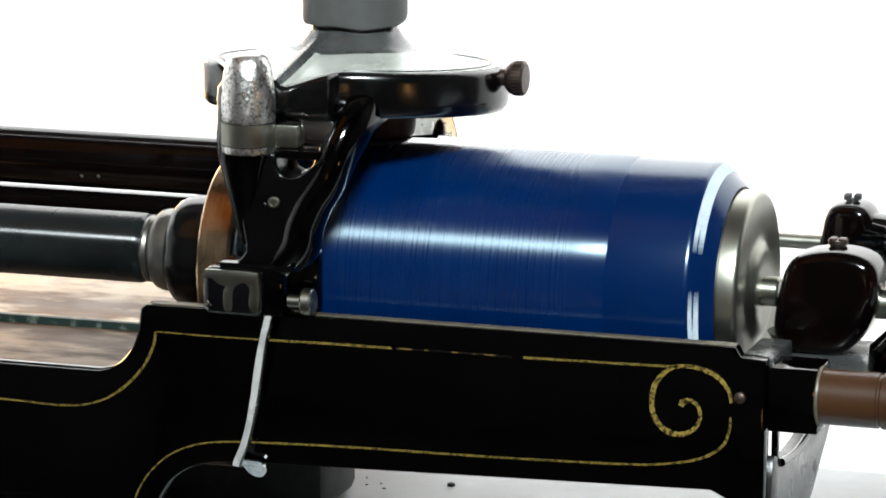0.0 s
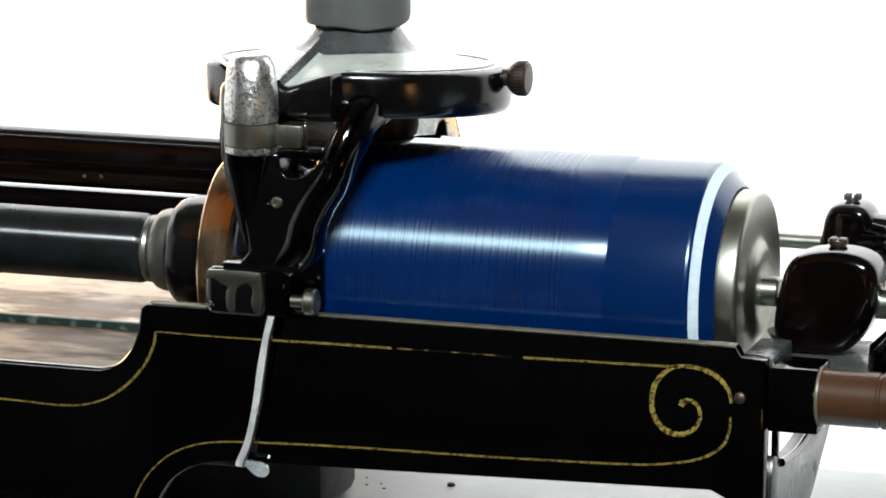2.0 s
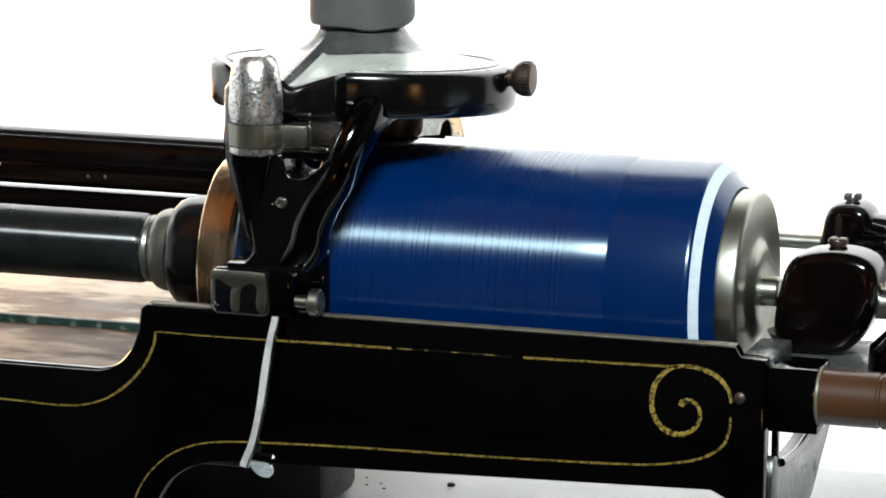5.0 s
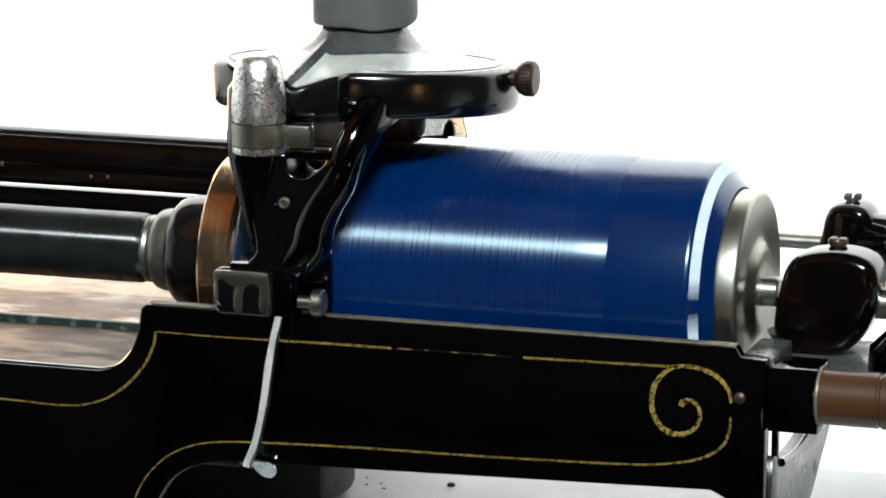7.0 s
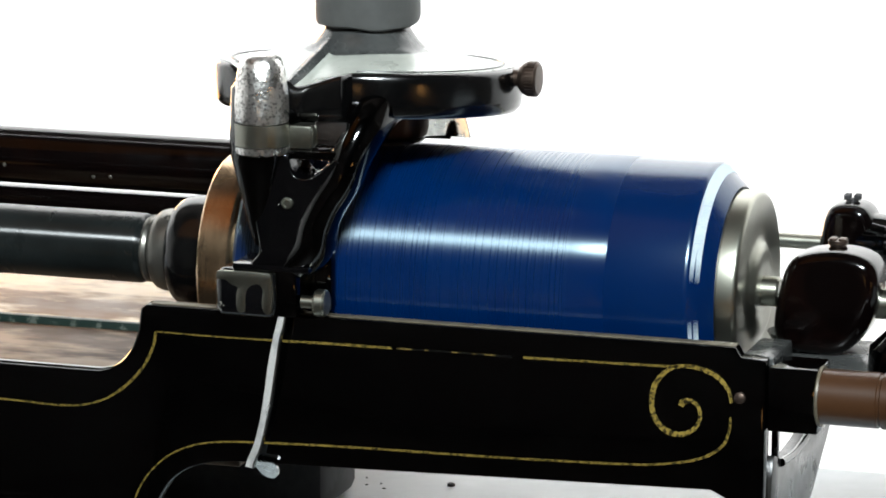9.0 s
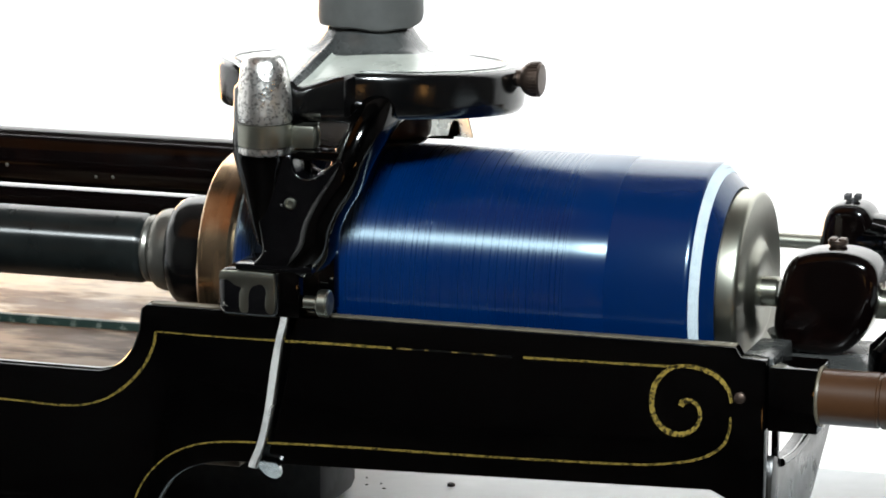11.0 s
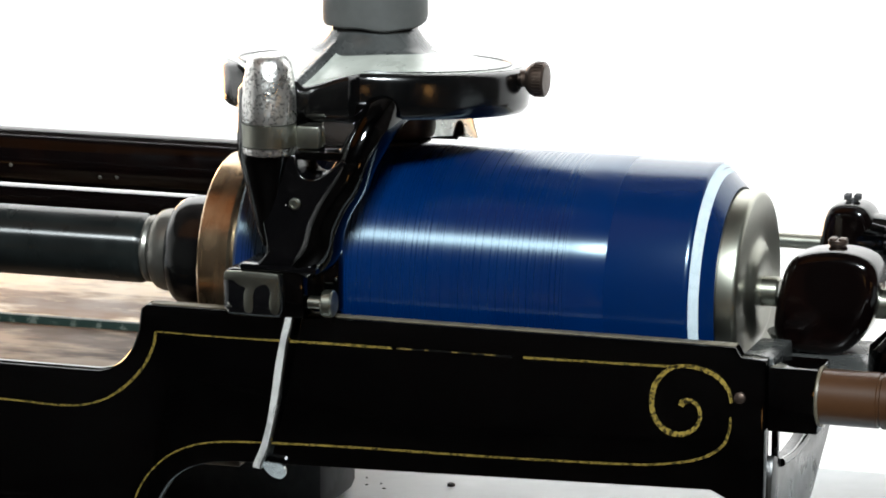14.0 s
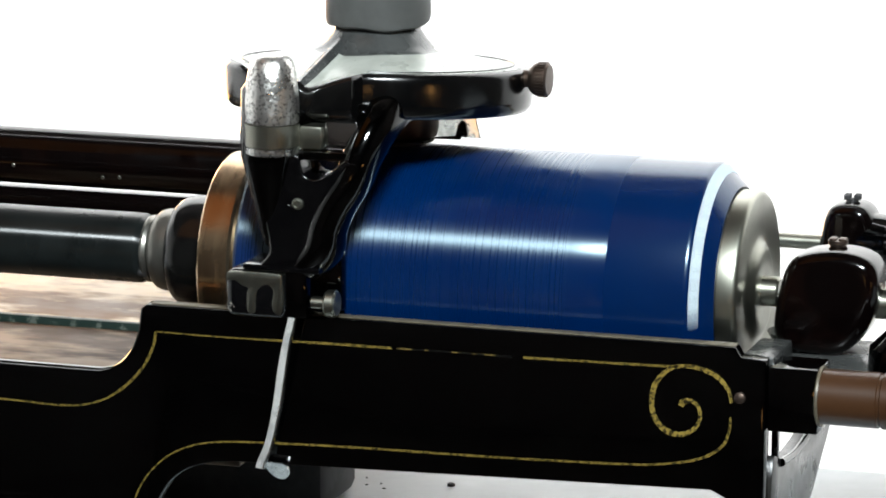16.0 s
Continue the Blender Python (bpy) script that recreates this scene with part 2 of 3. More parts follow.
def structure(name, lo, hi, mat, label):
    """A piece of the room, in metres."""
    bm = bmesh.new()
    bmesh.ops.create_cube(bm, size=1)
    for v in bm.verts:
        v.co = Vector([(a + b) / 2 + c * (b - a) for a, b, c in zip(lo, hi, v.co)])
    me = bpy.data.meshes.new(name)
    bm.to_mesh(me)
    bm.free()
    me.materials.append(mat)
    return tagged(new(name, me), label, name.split("_")[0], kind="structure")


# ---------------------------------------------------------------- the room
structure("floor", (-2.6, -2.2, -0.1), (2.0, 1.4, 0.0), FLOOR, "brown wooden floor of the dim workroom")
structure("wall_north", (-2.6, 1.3, 0.0), (2.0, 1.4, 2.6), WALL, "brightly lit plain white wall behind the machine")
structure("wall_south", (-2.6, -2.2, 0.0), (2.0, -2.1, 2.6), DIM_WALL, "dim brown panelled wall")
# unseen; white so that the lever's left facet has something bright to mirror
structure("wall_west", (-2.6, -2.1, 0.0), (-2.5, 1.3, 2.6), WALL, "plain white side wall")
structure("wall_east", (1.9, -2.1, 0.0), (2.0, 1.3, 2.6), DIM_WALL, "dim brown panelled wall")
structure("ceiling", (-2.6, -2.2, 2.6), (2.0, 1.4, 2.7), DIM_WALL, "dim brown wooden ceiling")


def build_table():
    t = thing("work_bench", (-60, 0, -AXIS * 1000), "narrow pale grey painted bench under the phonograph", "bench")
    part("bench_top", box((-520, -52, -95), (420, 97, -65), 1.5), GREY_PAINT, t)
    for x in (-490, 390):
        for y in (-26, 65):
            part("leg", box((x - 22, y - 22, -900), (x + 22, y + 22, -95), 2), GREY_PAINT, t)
    # a screw head and dark specks on the paint
    part("screw_head", lathe([(-65.2, 0), (-65.2, 1.0), (-64.4, 0.9), (-64.1, 0.0)], "Z", (-77.5, 52.3, 0), 16), IRON, t, "small dark screw head")
    for dx, dy, r in ((-97, 47, 0.5), (-94, 49, 0.4), (-92, 45, 0.6), (-99, 53, 0.35)):
        part("speck", lathe([(-65.1, 0), (-65.1, r), (-64.85, r * 0.6), (-64.8, 0)], "Z", (dx, dy, 0), 10), SPECK, t, "dark speck of dirt")


build_table()


# ---------------------------------------------------------------- the phonograph's fixed frame
def build_frame():
    ph = thing("phonograph", (-60, 0, -65), "antique black enamelled phonograph frame with gold pinstriping", "phonograph")
    # front rail: long casting with a swept shoulder and an arched foot
    top, low, face = -4.4, -20.2, -36.0
    outline = [(13.0, top), (-119.8, top), (-121.3, top - 1.2)]
    outline += [(p.x, p.z) for p in smooth([(-121.4, 0, -6), (-122.2, 0, -11.0), (-124.2, 0, -15.5), (-127.4, 0, -18.8), (-131.5, 0, low)], 5)]
    outline += [(-235.0, low), (-235.0, -65.0), (-122.0, -65.0)]
    outline += [(p.x, p.z) for p in smooth([(-121.2, 0, -58), (-118.5, 0, -50.5), (-114.0, 0, -43.5), (-107.5, 0, -39.8), (-100.0, 0, -38.6)], 5)]
    outline += [(-73.0, -38.0), (8.0, -36.0), (13.0, -38.5), (15.5, -42.0), (18.6, -42.0), (19.7, -41.0), (19.7, -6.8), (14.2, -6.4)]
    rail = part("front_rail", slab(outline, face, face + 4.2, 0.7), ENAMEL, ph, "glossy black cast rail with gold lines", 30)
    y = face
    part("pinstripe", ribbon([(-117.6, -10.4), (-100, -10.5), (-80, -10.2), (-63, -10.1)], (0.4, 0.45, 0.75, 0.75), y, 0.7), GOLD_LINE, rail, "gold pinstripe")
    part("pinstripe", ribbon([(-62, -10.1), (-50, -10.0), (-36, -10.0)], (0.5, 0.4, 0.6), y, 0.7), GOLD_FADED, rail, "worn gold pinstripe")
    part("pinstripe", ribbon([(-33.5, -10.0), (-20, -9.8), (-4.0, -9.6), (0.2, -9.4)], (0.75, 0.65, 0.75, 0.85), y, 0.7), GOLD_LINE, rail, "gold pinstripe")
    part("pinstripe", ribbon([(-117.7, -10.5), (-118.4, -14), (-121.2, -19.2), (-126.0, -24.0), (-132.0, -27.4), (-140.5, -28.8), (-160, -28.4), (-234, -28.2)], (0.8, 0.9, 0.9, 0.8, 0.6, 0.6, 0.6, 0.6), y, 0.7), GOLD_LINE, rail, "gold pinstripe")
    part("pinstripe", ribbon([(-124.5, -52.0), (-121.0, -44.5), (-116.0, -39.0), (-110.0, -35.8), (-102.5, -34.2), (-88.0, -33.4), (-70, -32.9), (-40, -32.5), (-11.6, -31.7), (-1.5, -30.8), (6.0, -29.0), (10.5, -26.0), (12.0, -22.5), (12.2, -19.5)], (0.5,) * 5 + (0.62,) * 5 + (0.85, 0.95, 0.85, 0.7), y, 0.7), GOLD_LINE, rail, "gold pinstripe")
    # the scroll: a spiral that closes in on its eye
    part("scroll", ribbon([(12.4, -16.6), (11.7, -13.8), (9.2, -11.0), (5.0, -9.4), (0.6, -9.4), (-2.3, -11.0), (-4.4, -14.0), (-5.0, -18.0), (-4.1, -21.2), (-2.0, -23.4), (0.9, -24.2), (3.8, -23.2), (5.5, -20.8), (5.3, -18.0), (3.7, -16.7), (1.9, -17.0), (1.4, -18.0)], (0.62, 0.86, 1.01, 0.94, 0.78, 0.94, 1.17, 1.09, 1.09, 1.25, 1.09, 0.94, 0.78, 0.78, 0.94, 1.33, 1.25), y), GOLD, rail, "gold leaf scroll")
    part("rivet", lathe([(-0.3, 0), (-0.3, 1.3), (0.5, 1.2), (0.8, 0.6), (0.85, 0)], "Y", (14.2, face - 0.2, -15.2), 20, 180), DARK_BRONZE, rail, "dull bronze rivet")
    part("running_edge", box((-119, -35.3, -4.5), (13, -32.6, -4.1), 0.15), EDGE, rail, "bare worn metal top edge")
    # lug at the rail's end, the square block and the brown rod in it
    # the lug's reflection of the white wall is part of its grey colour
    part("end_lug", box((13.2, -31.8, -20), (20.4, -14, -7.0), 0.8), SHEEN_GREY, ph)
    block = part("square_block", box((19.9, -35.4, -22.2), (30.8, -24, -8.2), 0.5), ENAMEL, ph, "square black block")
    part("rod", lathe([(31.0, 0), (31.0, 5.4), (31.4, 5.9), (43.6, 5.9), (43.8, 5.6), (44.3, 5.6), (44.6, 6.0), (74, 6.0), (74.5, 5.4), (74.5, 0)], "X", (0, -33.2, -14.2), 48), BROWN, block, "brown lacquered round rod")
    part("rod_collar", lathe([(30.8, 0), (30.8, 6.3), (31.1, 6.5), (31.5, 6.4), (31.6, 0)], "X", (0, -33.2, -14.2), 48), EDGE, block, "thin worn brass collar")
    # bed plates behind the low rail
    bed = part("bed_plate", box((-238, -31.5, -41), (-100, 73, -38), 0.6), PLATE_GREY, ph, "stained greyish metal plate")
    part("rear_plate", box((-238, 75.5, -41), (-100, 130, -36.4), 0.5), PLATE, ph, "stained beige metal plate")
    part("green_edge", box((-238, 73.2, -41), (-100, 75.3, -36.2), 0.3), GREEN, bed, "dark green painted edge")
    part("motor_housing", box((-175, 18, -65), (-98, 44, -41.3), 3), IRON, ph, "dark grey iron housing")
    # back rail under the sleeve
    part("back_rail", box((-238, 52.5, -12), (-70, 57.5, 0.75), 0.8), ENAMEL_WARM, ph)
    for x in (-237, -76):
        part("rail_post", box((x, 53, -38), (x + 6, 57, -12), 0.6), ENAMEL_WARM, ph)
    part("guide_rod", lathe([(-69, 0), (-69, 1.75), (18, 1.75), (18, 0)], "X", (0, 55, -0.3), 24), NICKEL, ph, "dull steel guide rod")
    # rear bracket with its screw
    rear = part("rear_bracket", slab([(p.x, p.z) for p in smooth([(11.4, 0, -6), (11.8, 0, 3), (13.6, 0, 8.6), (18, 0, 9.9), (22.2, 0, 8.8), (24.4, 0, 4), (24.8, 0, -6), (18, 0, -9)], 5, True)], 49, 61, 2.5, 4), ENAMEL_WARM, ph, "rounded black bracket", 50)
    part("bracket_screw", lathe([(8.0, 0), (8.0, 1.4), (10.4, 1.4), (10.4, 0)], "Z", (18.0, 55, 0), 18), IRON, rear, "slotted dark screw")
    for x in (16.2, 18.5):
        part("screw_slot_side", box((x, 53.6, 10.3), (x + 1.5, 56.4, 11.6), 0.25), IRON, rear)
    # end bearing: rounded lug on a short neck
    lug = slab([(p.x, p.z) for p in smooth([(14.6, 0, -7.2), (14.7, 0, -3.0), (15.8, 0, 3.0), (17.2, 0, 7.4), (19.6, 0, 9.8), (25, 0, 11.2), (31, 0, 11.2), (35.8, 0, 9.4), (37.4, 0, 5.2), (36.8, 0, -0.6), (34.8, 0, -6), (31, 0, -10.2), (26, 0, -11.6), (19.5, 0, -11.2), (16.0, 0, -9.8)], 5, True)], -9.5, 3.5, 3.0, 7)
    bearing = part("end_bearing", lug, ENAMEL_WARM, ph, "rounded glossy black bearing", 80)
    part("neck", lathe([(-12.2, 0), (-12.2, 6.5), (-11.4, 5.4), (-10, 5.4), (-8, 6.5), (-8, 0)], "Z", (18.5, -2, 0), 32), ENAMEL, bearing)
    oil = part("oil_screw", lathe([(9.0, 0), (9.0, 1.8), (11.6, 1.8), (11.8, 2.2), (12.6, 2.2), (12.6, 0)], "Z", (27.0, -1, 0), 20), DARK_BRONZE, bearing, "small slotted dark screw")
    for x in (25.2, 27.3):
        part("screw_slot_side", box((x, -2.2, 12.5), (x + 1.5, 0.2, 13.1), 0.2), DARK_BRONZE, bearing)
    part("adjusting_screw", lathe([(35, 0), (35, 3.4), (38.5, 3.4), (38.6, 4.6), (43, 4.6), (43.4, 4.0), (43.4, 0)], "X", (0, 0, -1), 32), NICKEL, bearing, "worn nickel adjusting screw")
    # end gate: curved yoke from the rear bracket round to the front
    part("gate_yoke", sweep([(20, 56, 1), (33, 50, 1.0), (41, 36, 0), (45, 20, -4), (46, 4, -9), (45, -12, -12)], (6.5, 6.5, 7, 7, 7, 6.5), 28, 8, 1.0), ENAMEL, ph, "curved glossy black end gate", 60)
    plate = slab([(p.x, p.z) for p in smooth([(-31.2, 0, -50), (-14, 0, -56), (4, 0, -48.6), (17, 0, -40.5), (25, 0, -35), (33, 0, -25.7), (42, 0, -14), (36, 0, -11), (25, 0, -17), (14, 0, -24.5), (3, 0, -30.5), (-10, 0, -32.2), (-23, 0, -31.4), (-31.2, 0, -30.0)], 4, True)], -20.5, -17.6, 0.3)
    for v in plate.verts:
        v.co = Vector((-v.co.y, v.co.x, v.co.z))
    gate = part("gate_plate", plate, SATIN, ph, "glossy black end gate plate")
    part("strut", box((19.0, -27.2, -31.6), (20.5, -25.4, -19.5), 0.3), ENAMEL, gate)
    part("lip", sweep([(20.6, 38, -11.8), (20.6, 25, -17.6), (20.6, 14, -25.1), (20.6, 3, -31.1), (20.6, -10, -32.8), (20.6, -24, -31.8)], (0.9,) * 6, 12, 6), ENAMEL, gate, "dark rolled lip")
    # shelf coloured grey in place of the pale reflection on its top
    part("gate_shelf", box((13.8, -21, -15), (38, 10, -11.6), 1.2), SHEEN_GREY, ph)
    part("gate_knob", lathe([(-7, 0), (-6, 4.5), (-2, 7.2), (3, 7.0), (6, 4), (6.8, 0)], "Z", (45, -18, -9), 32), ENAMEL, ph)


build_frame()


# ---------------------------------------------------------------- mandrel and shaft, which turn
def build_mandrel():
    m = thing("mandrel", (0, 0, 0), "turning nickel mandrel with dark steel shaft", "mandrel")
    part("shaft", lathe([(-236, 0), (-236, 8.0), (-134.6, 8.0), (-134.0, 7.8), (-133.4, 7.0), (-133.0, 7.0), (-133.0, 0)], "X", n=96), SHAFT, m, "dark polished steel shaft")
    part("groove_ring", lathe([(-133.0, 0), (-133.0, 7.5), (-132.4, 7.7), (-131.6, 7.3), (-131.4, 6.9), (-131.4, 0)], "X", n=96), STEEL, m, "turned steel groove ring")
    part("collar", lathe([(-131.4, 0), (-131.4, 7.2), (-130.9, 8.1), (-130.0, 8.9), (-128.8, 9.35), (-127.2, 9.45), (-125.0, 9.45), (-125.0, 0)], "X", n=96), STEEL, m, "rounded dull steel collar")
    part("hub", lathe([(-126.2, 0), (-126.2, 9.8), (-126.0, 10.4), (-125.4, 11.3), (-124.4, 12.1), (-123.2, 12.6), (-121.5, 12.9), (-119.5, 13.0), (-112.9, 13.0), (-112.9, 0)], "X", n=96), CAST, m, "black domed hub", 60)
    part("flange", lathe([(-113.1, 0), (-113.1, 22.9), (-112.6, 23.4), (-106.0, 23.4), (-105.4, 22.8), (-105.4, 0)], "X", n=128), AMBER_METAL, m, "dull metal flange tinted by its amber reflection")
    part("drum", lathe([(-105.4, 0), (-105.4, 21), (-103.4, 21.5), (4.8, 21.5), (4.8, 0)], "X", n=96), NICKEL, m)
    cap = part("end_cap", lathe([(4.8, 0), (4.8, 21.7), (5.0, 21.9), (8.2, 21.9), (8.8, 21.7), (9.2, 21.2), (9.3, 20.6), (9.1, 14), (9.1, 12.2), (9.3, 11.2), (9.9, 10.2), (10.5, 9.2), (10.7, 8.0), (10.6, 6.4), (10.4, 3.4), (10.4, 0)], "X", n=128), NICKEL, m, "satin nickel end cap")
    part("stub", lathe([(10.2, 0), (10.2, 3.3), (13.8, 3.3), (14.2, 2.9), (14.2, 0)], "X", n=48), NICKEL, cap, "small nickel stub shaft")
    # set screw on the collar
    part("set_screw", lathe([(6.4, 0), (6.4, 1.3), (7.5, 1.3), (7.7, 1.0), (7.7, 0)], "Z", (-133.2, 0, 0), 16), IRON, m, "small set screw")
    return m


MANDREL = build_mandrel()


def build_record():
    r = thing("cylinder_record", (0, 0, 0), "shiny blue celluloid cylinder record with white title band", "record")
    part("groove_wall", lathe([(-103, 21.8), (-103, 27.0), (-102.2, 27.8), (-26.6, 27.8), (-26.6, 21.8)], "X", n=192), BLUE, r)
    part("run_out_wall", lathe([(-26.6, 21.8), (-26.6, 27.79), (-18.4, 27.79), (-18.3, 27.72), (-18.3, 21.8)], "X", n=192), BLUE_FINE, r)
    part("plain_wall", lathe([(-18.3, 21.8), (-18.3, 27.70), (-1.0, 27.72), (-0.3, 27.6), (0.2, 27.3), (4.5, 22.9), (4.8, 22.4), (4.5, 21.9), (2.0, 21.8)], "X", n=192), BLUE_RIM, r, "plain blue bevelled rim")
    # title band on the bevel, in bars, with a wide and a narrow gap
    def band(a0, a1, s0=0.15, s1=2.75):
        bm, n = bmesh.new(), max(2, int((a1 - a0) / 2))
        d = Vector((4.3, -4.4)).normalized()
        nrm = Vector((4.4, 4.3)).normalized()
        rows = []
        for k in range(n + 1):
            a = radians(a0 + (a1 - a0) * k / n)
            ring = []
            for s, h in ((s0, -0.1), (s0, 0.06), (s1, 0.06), (s1, -0.1)):
                q = Vector((0.2, 27.3)) + d * s + nrm * h
                ring.append(bm.verts.new((q.x, -q.y * math.cos(a), q.y * math.sin(a))))
            rows.append(ring)
        for p, q in zip(rows, rows[1:]):
            for i in range(4):
                bm.faces.new((p[i], p[(i + 1) % 4], q[(i + 1) % 4], q[i]))
        bm.faces.new(rows[0])
        bm.faces.new(rows[-1])
        return bm
    # bars by angle above the operator's side
    spans, a = [], 21.0
    widths = (5.2, 7.1, 4.3, 8.2, 6.0, 3.6, 9.0, 5.5)
    i = 0
    while a < 367.0:
        w = widths[i % 8]
        if not (114.0 < a + w and a < 124.0) and a + w < 359.5:
            spans.append((a, a + w))
        elif a < 114.0:
            spans.append((a, 114.0))
        a += w + 0.7
        i += 1
    for a0, a1 in spans:
        rows = ((0.15, 1.1), (1.55, 2.75)) if a0 > 336 or a1 < 32 else ((0.15, 2.75),)
        for s0, s1 in rows:
            part("title_bar", band(a0, a1, s0, s1), WHITE_INK, r, "white lettering bar")
    return r


RECORD = build_record()


# ---------------------------------------------------------------- reproducer carriage, which slides along the rail
def ramp(x):
    x = min(1.0, max(0.0, x))
    return x * x * (3 - 2 * x)


def casting_height(u, v, cz):
    """A leaning disc, a neck that flares out of it and a ridge that runs down from the neck to a lobe at the front."""
    r = math.hypot(u, v)
    level = cz + 4.4 - 0.0875 * v + 0.19 * max(0.0, 29.0 - max(r, 11.0))
    dish = level - 3.6 * ramp((9.0 - u) / 15.0) * ramp((u + 26.0) / 8.0) * min(1.0, max(0.0, (-v - 8.0) / 30.0))
    neck = 4.8 if r < 9.2 else 4.8 * max(0.0, (14.6 - r) / 5.4) ** 2.2
    d = u + 5.6
    ridge = 52.6 + 0.165 * (v + 5.0) - (1.9 if d > 0 else 1.2) * (math.sqrt(d * d + 0.8) - 0.9) - 1.6 * max(0.0, v + 4.0)
    k = 0.55
    return k * math.log(math.exp((dish + neck - 46.0) / k) + math.exp((ridge - 46.0) / k)) + 46.0


def casting_edge(a):
    lean = math.degrees(math.atan2(math.cos(a), -math.sin(a)))
    return 34.3 + 4.6 * ramp((lean + 17.0) / 4.0) * ramp((13.0 - lean) / 3.0)


def casting_ring(bm, r, cx, cz, n=360, lift=0.0):
    ring = []
    for k in range(n):
        a = 2 * math.pi * k / n
        q = r + (casting_edge(a) - 34.3) * ramp((r - 22) / 10.6)
        u, v = q * math.cos(a), q * math.sin(a)
        ring.append(bm.verts.new((cx + u, v, casting_height(u, v, cz) + lift)))
    return ring


SKIN = [12.0 + 20.9 * i / 72 for i in range(73)]


def casting(cx, cz):
    """The carrier in one piece, with a rounded rim."""
    radii = [8.6, 9.2, 9.6, 10.1, 10.7, 11.3] + SKIN
    rim = [(1.1, 0.12), (0.55, 0.4), (0.2, 0.9), (0.03, 1.5), (0, 2.2), (0, 7.0), (0.3, 8.8), (1.3, 10.0), (3.8, 10.4)]
    bm, n = bmesh.new(), 360
    rings = [casting_ring(bm, r, cx, cz) for r in radii]
    for back, down in rim:
        ring = []
        for k in range(n):
            a = 2 * math.pi * k / n
            q = casting_edge(a)
            u, v = q * math.cos(a), q * math.sin(a)
            low = cz - 6.0 - 0.0875 * v
            z = casting_height(u, v, cz)
            z = z - down if down < 2.5 else low + (10.4 - down) * min(1.0, (z - 2.2 - low) / 8.2)
            ring.append(bm.verts.new((cx + (q - back) * math.cos(a), (q - back) * math.sin(a), z)))
        rings.append(ring)
    for a, b in zip(rings, rings[1:]):
        for k in range(n):
            bm.faces.new((a[k], b[k], b[(k + 1) % n], a[(k + 1) % n]))
    bm.faces.new(rings[0])
    bm.faces.new(rings[-1])
    return bm


def skin(cx, cz, radii, kept, straight, lift):
    """A thin coat on the casting's top, where kept(u, v) holds; its edge beside the ridge runs straight along u =
    straight.
    """
    bm, n = bmesh.new(), 360
    rings = [casting_ring(bm, r, cx, cz, n, lift) for r in radii]
    for a, b in zip(rings, rings[1:]):
        for k in range(n):
            quad = (a[k], b[k], b[(k + 1) % n], a[(k + 1) % n])
            if kept(sum(v.co.x for v in quad) / 4 - cx, sum(v.co.y for v in quad) / 4):
                bm.faces.new(quad)
    bmesh.ops.delete(bm, geom=[v for v in bm.verts if not v.link_faces], context="VERTS")
    for v in bm.verts:
        u = v.co.x - cx
        if v.is_boundary and v.co.y < 0:
            for side in straight:
                if abs(u - side) < 0.6:
                    v.co.x, v.co.z = cx + side, casting_height(side, v.co.y, cz) + lift
    return bm


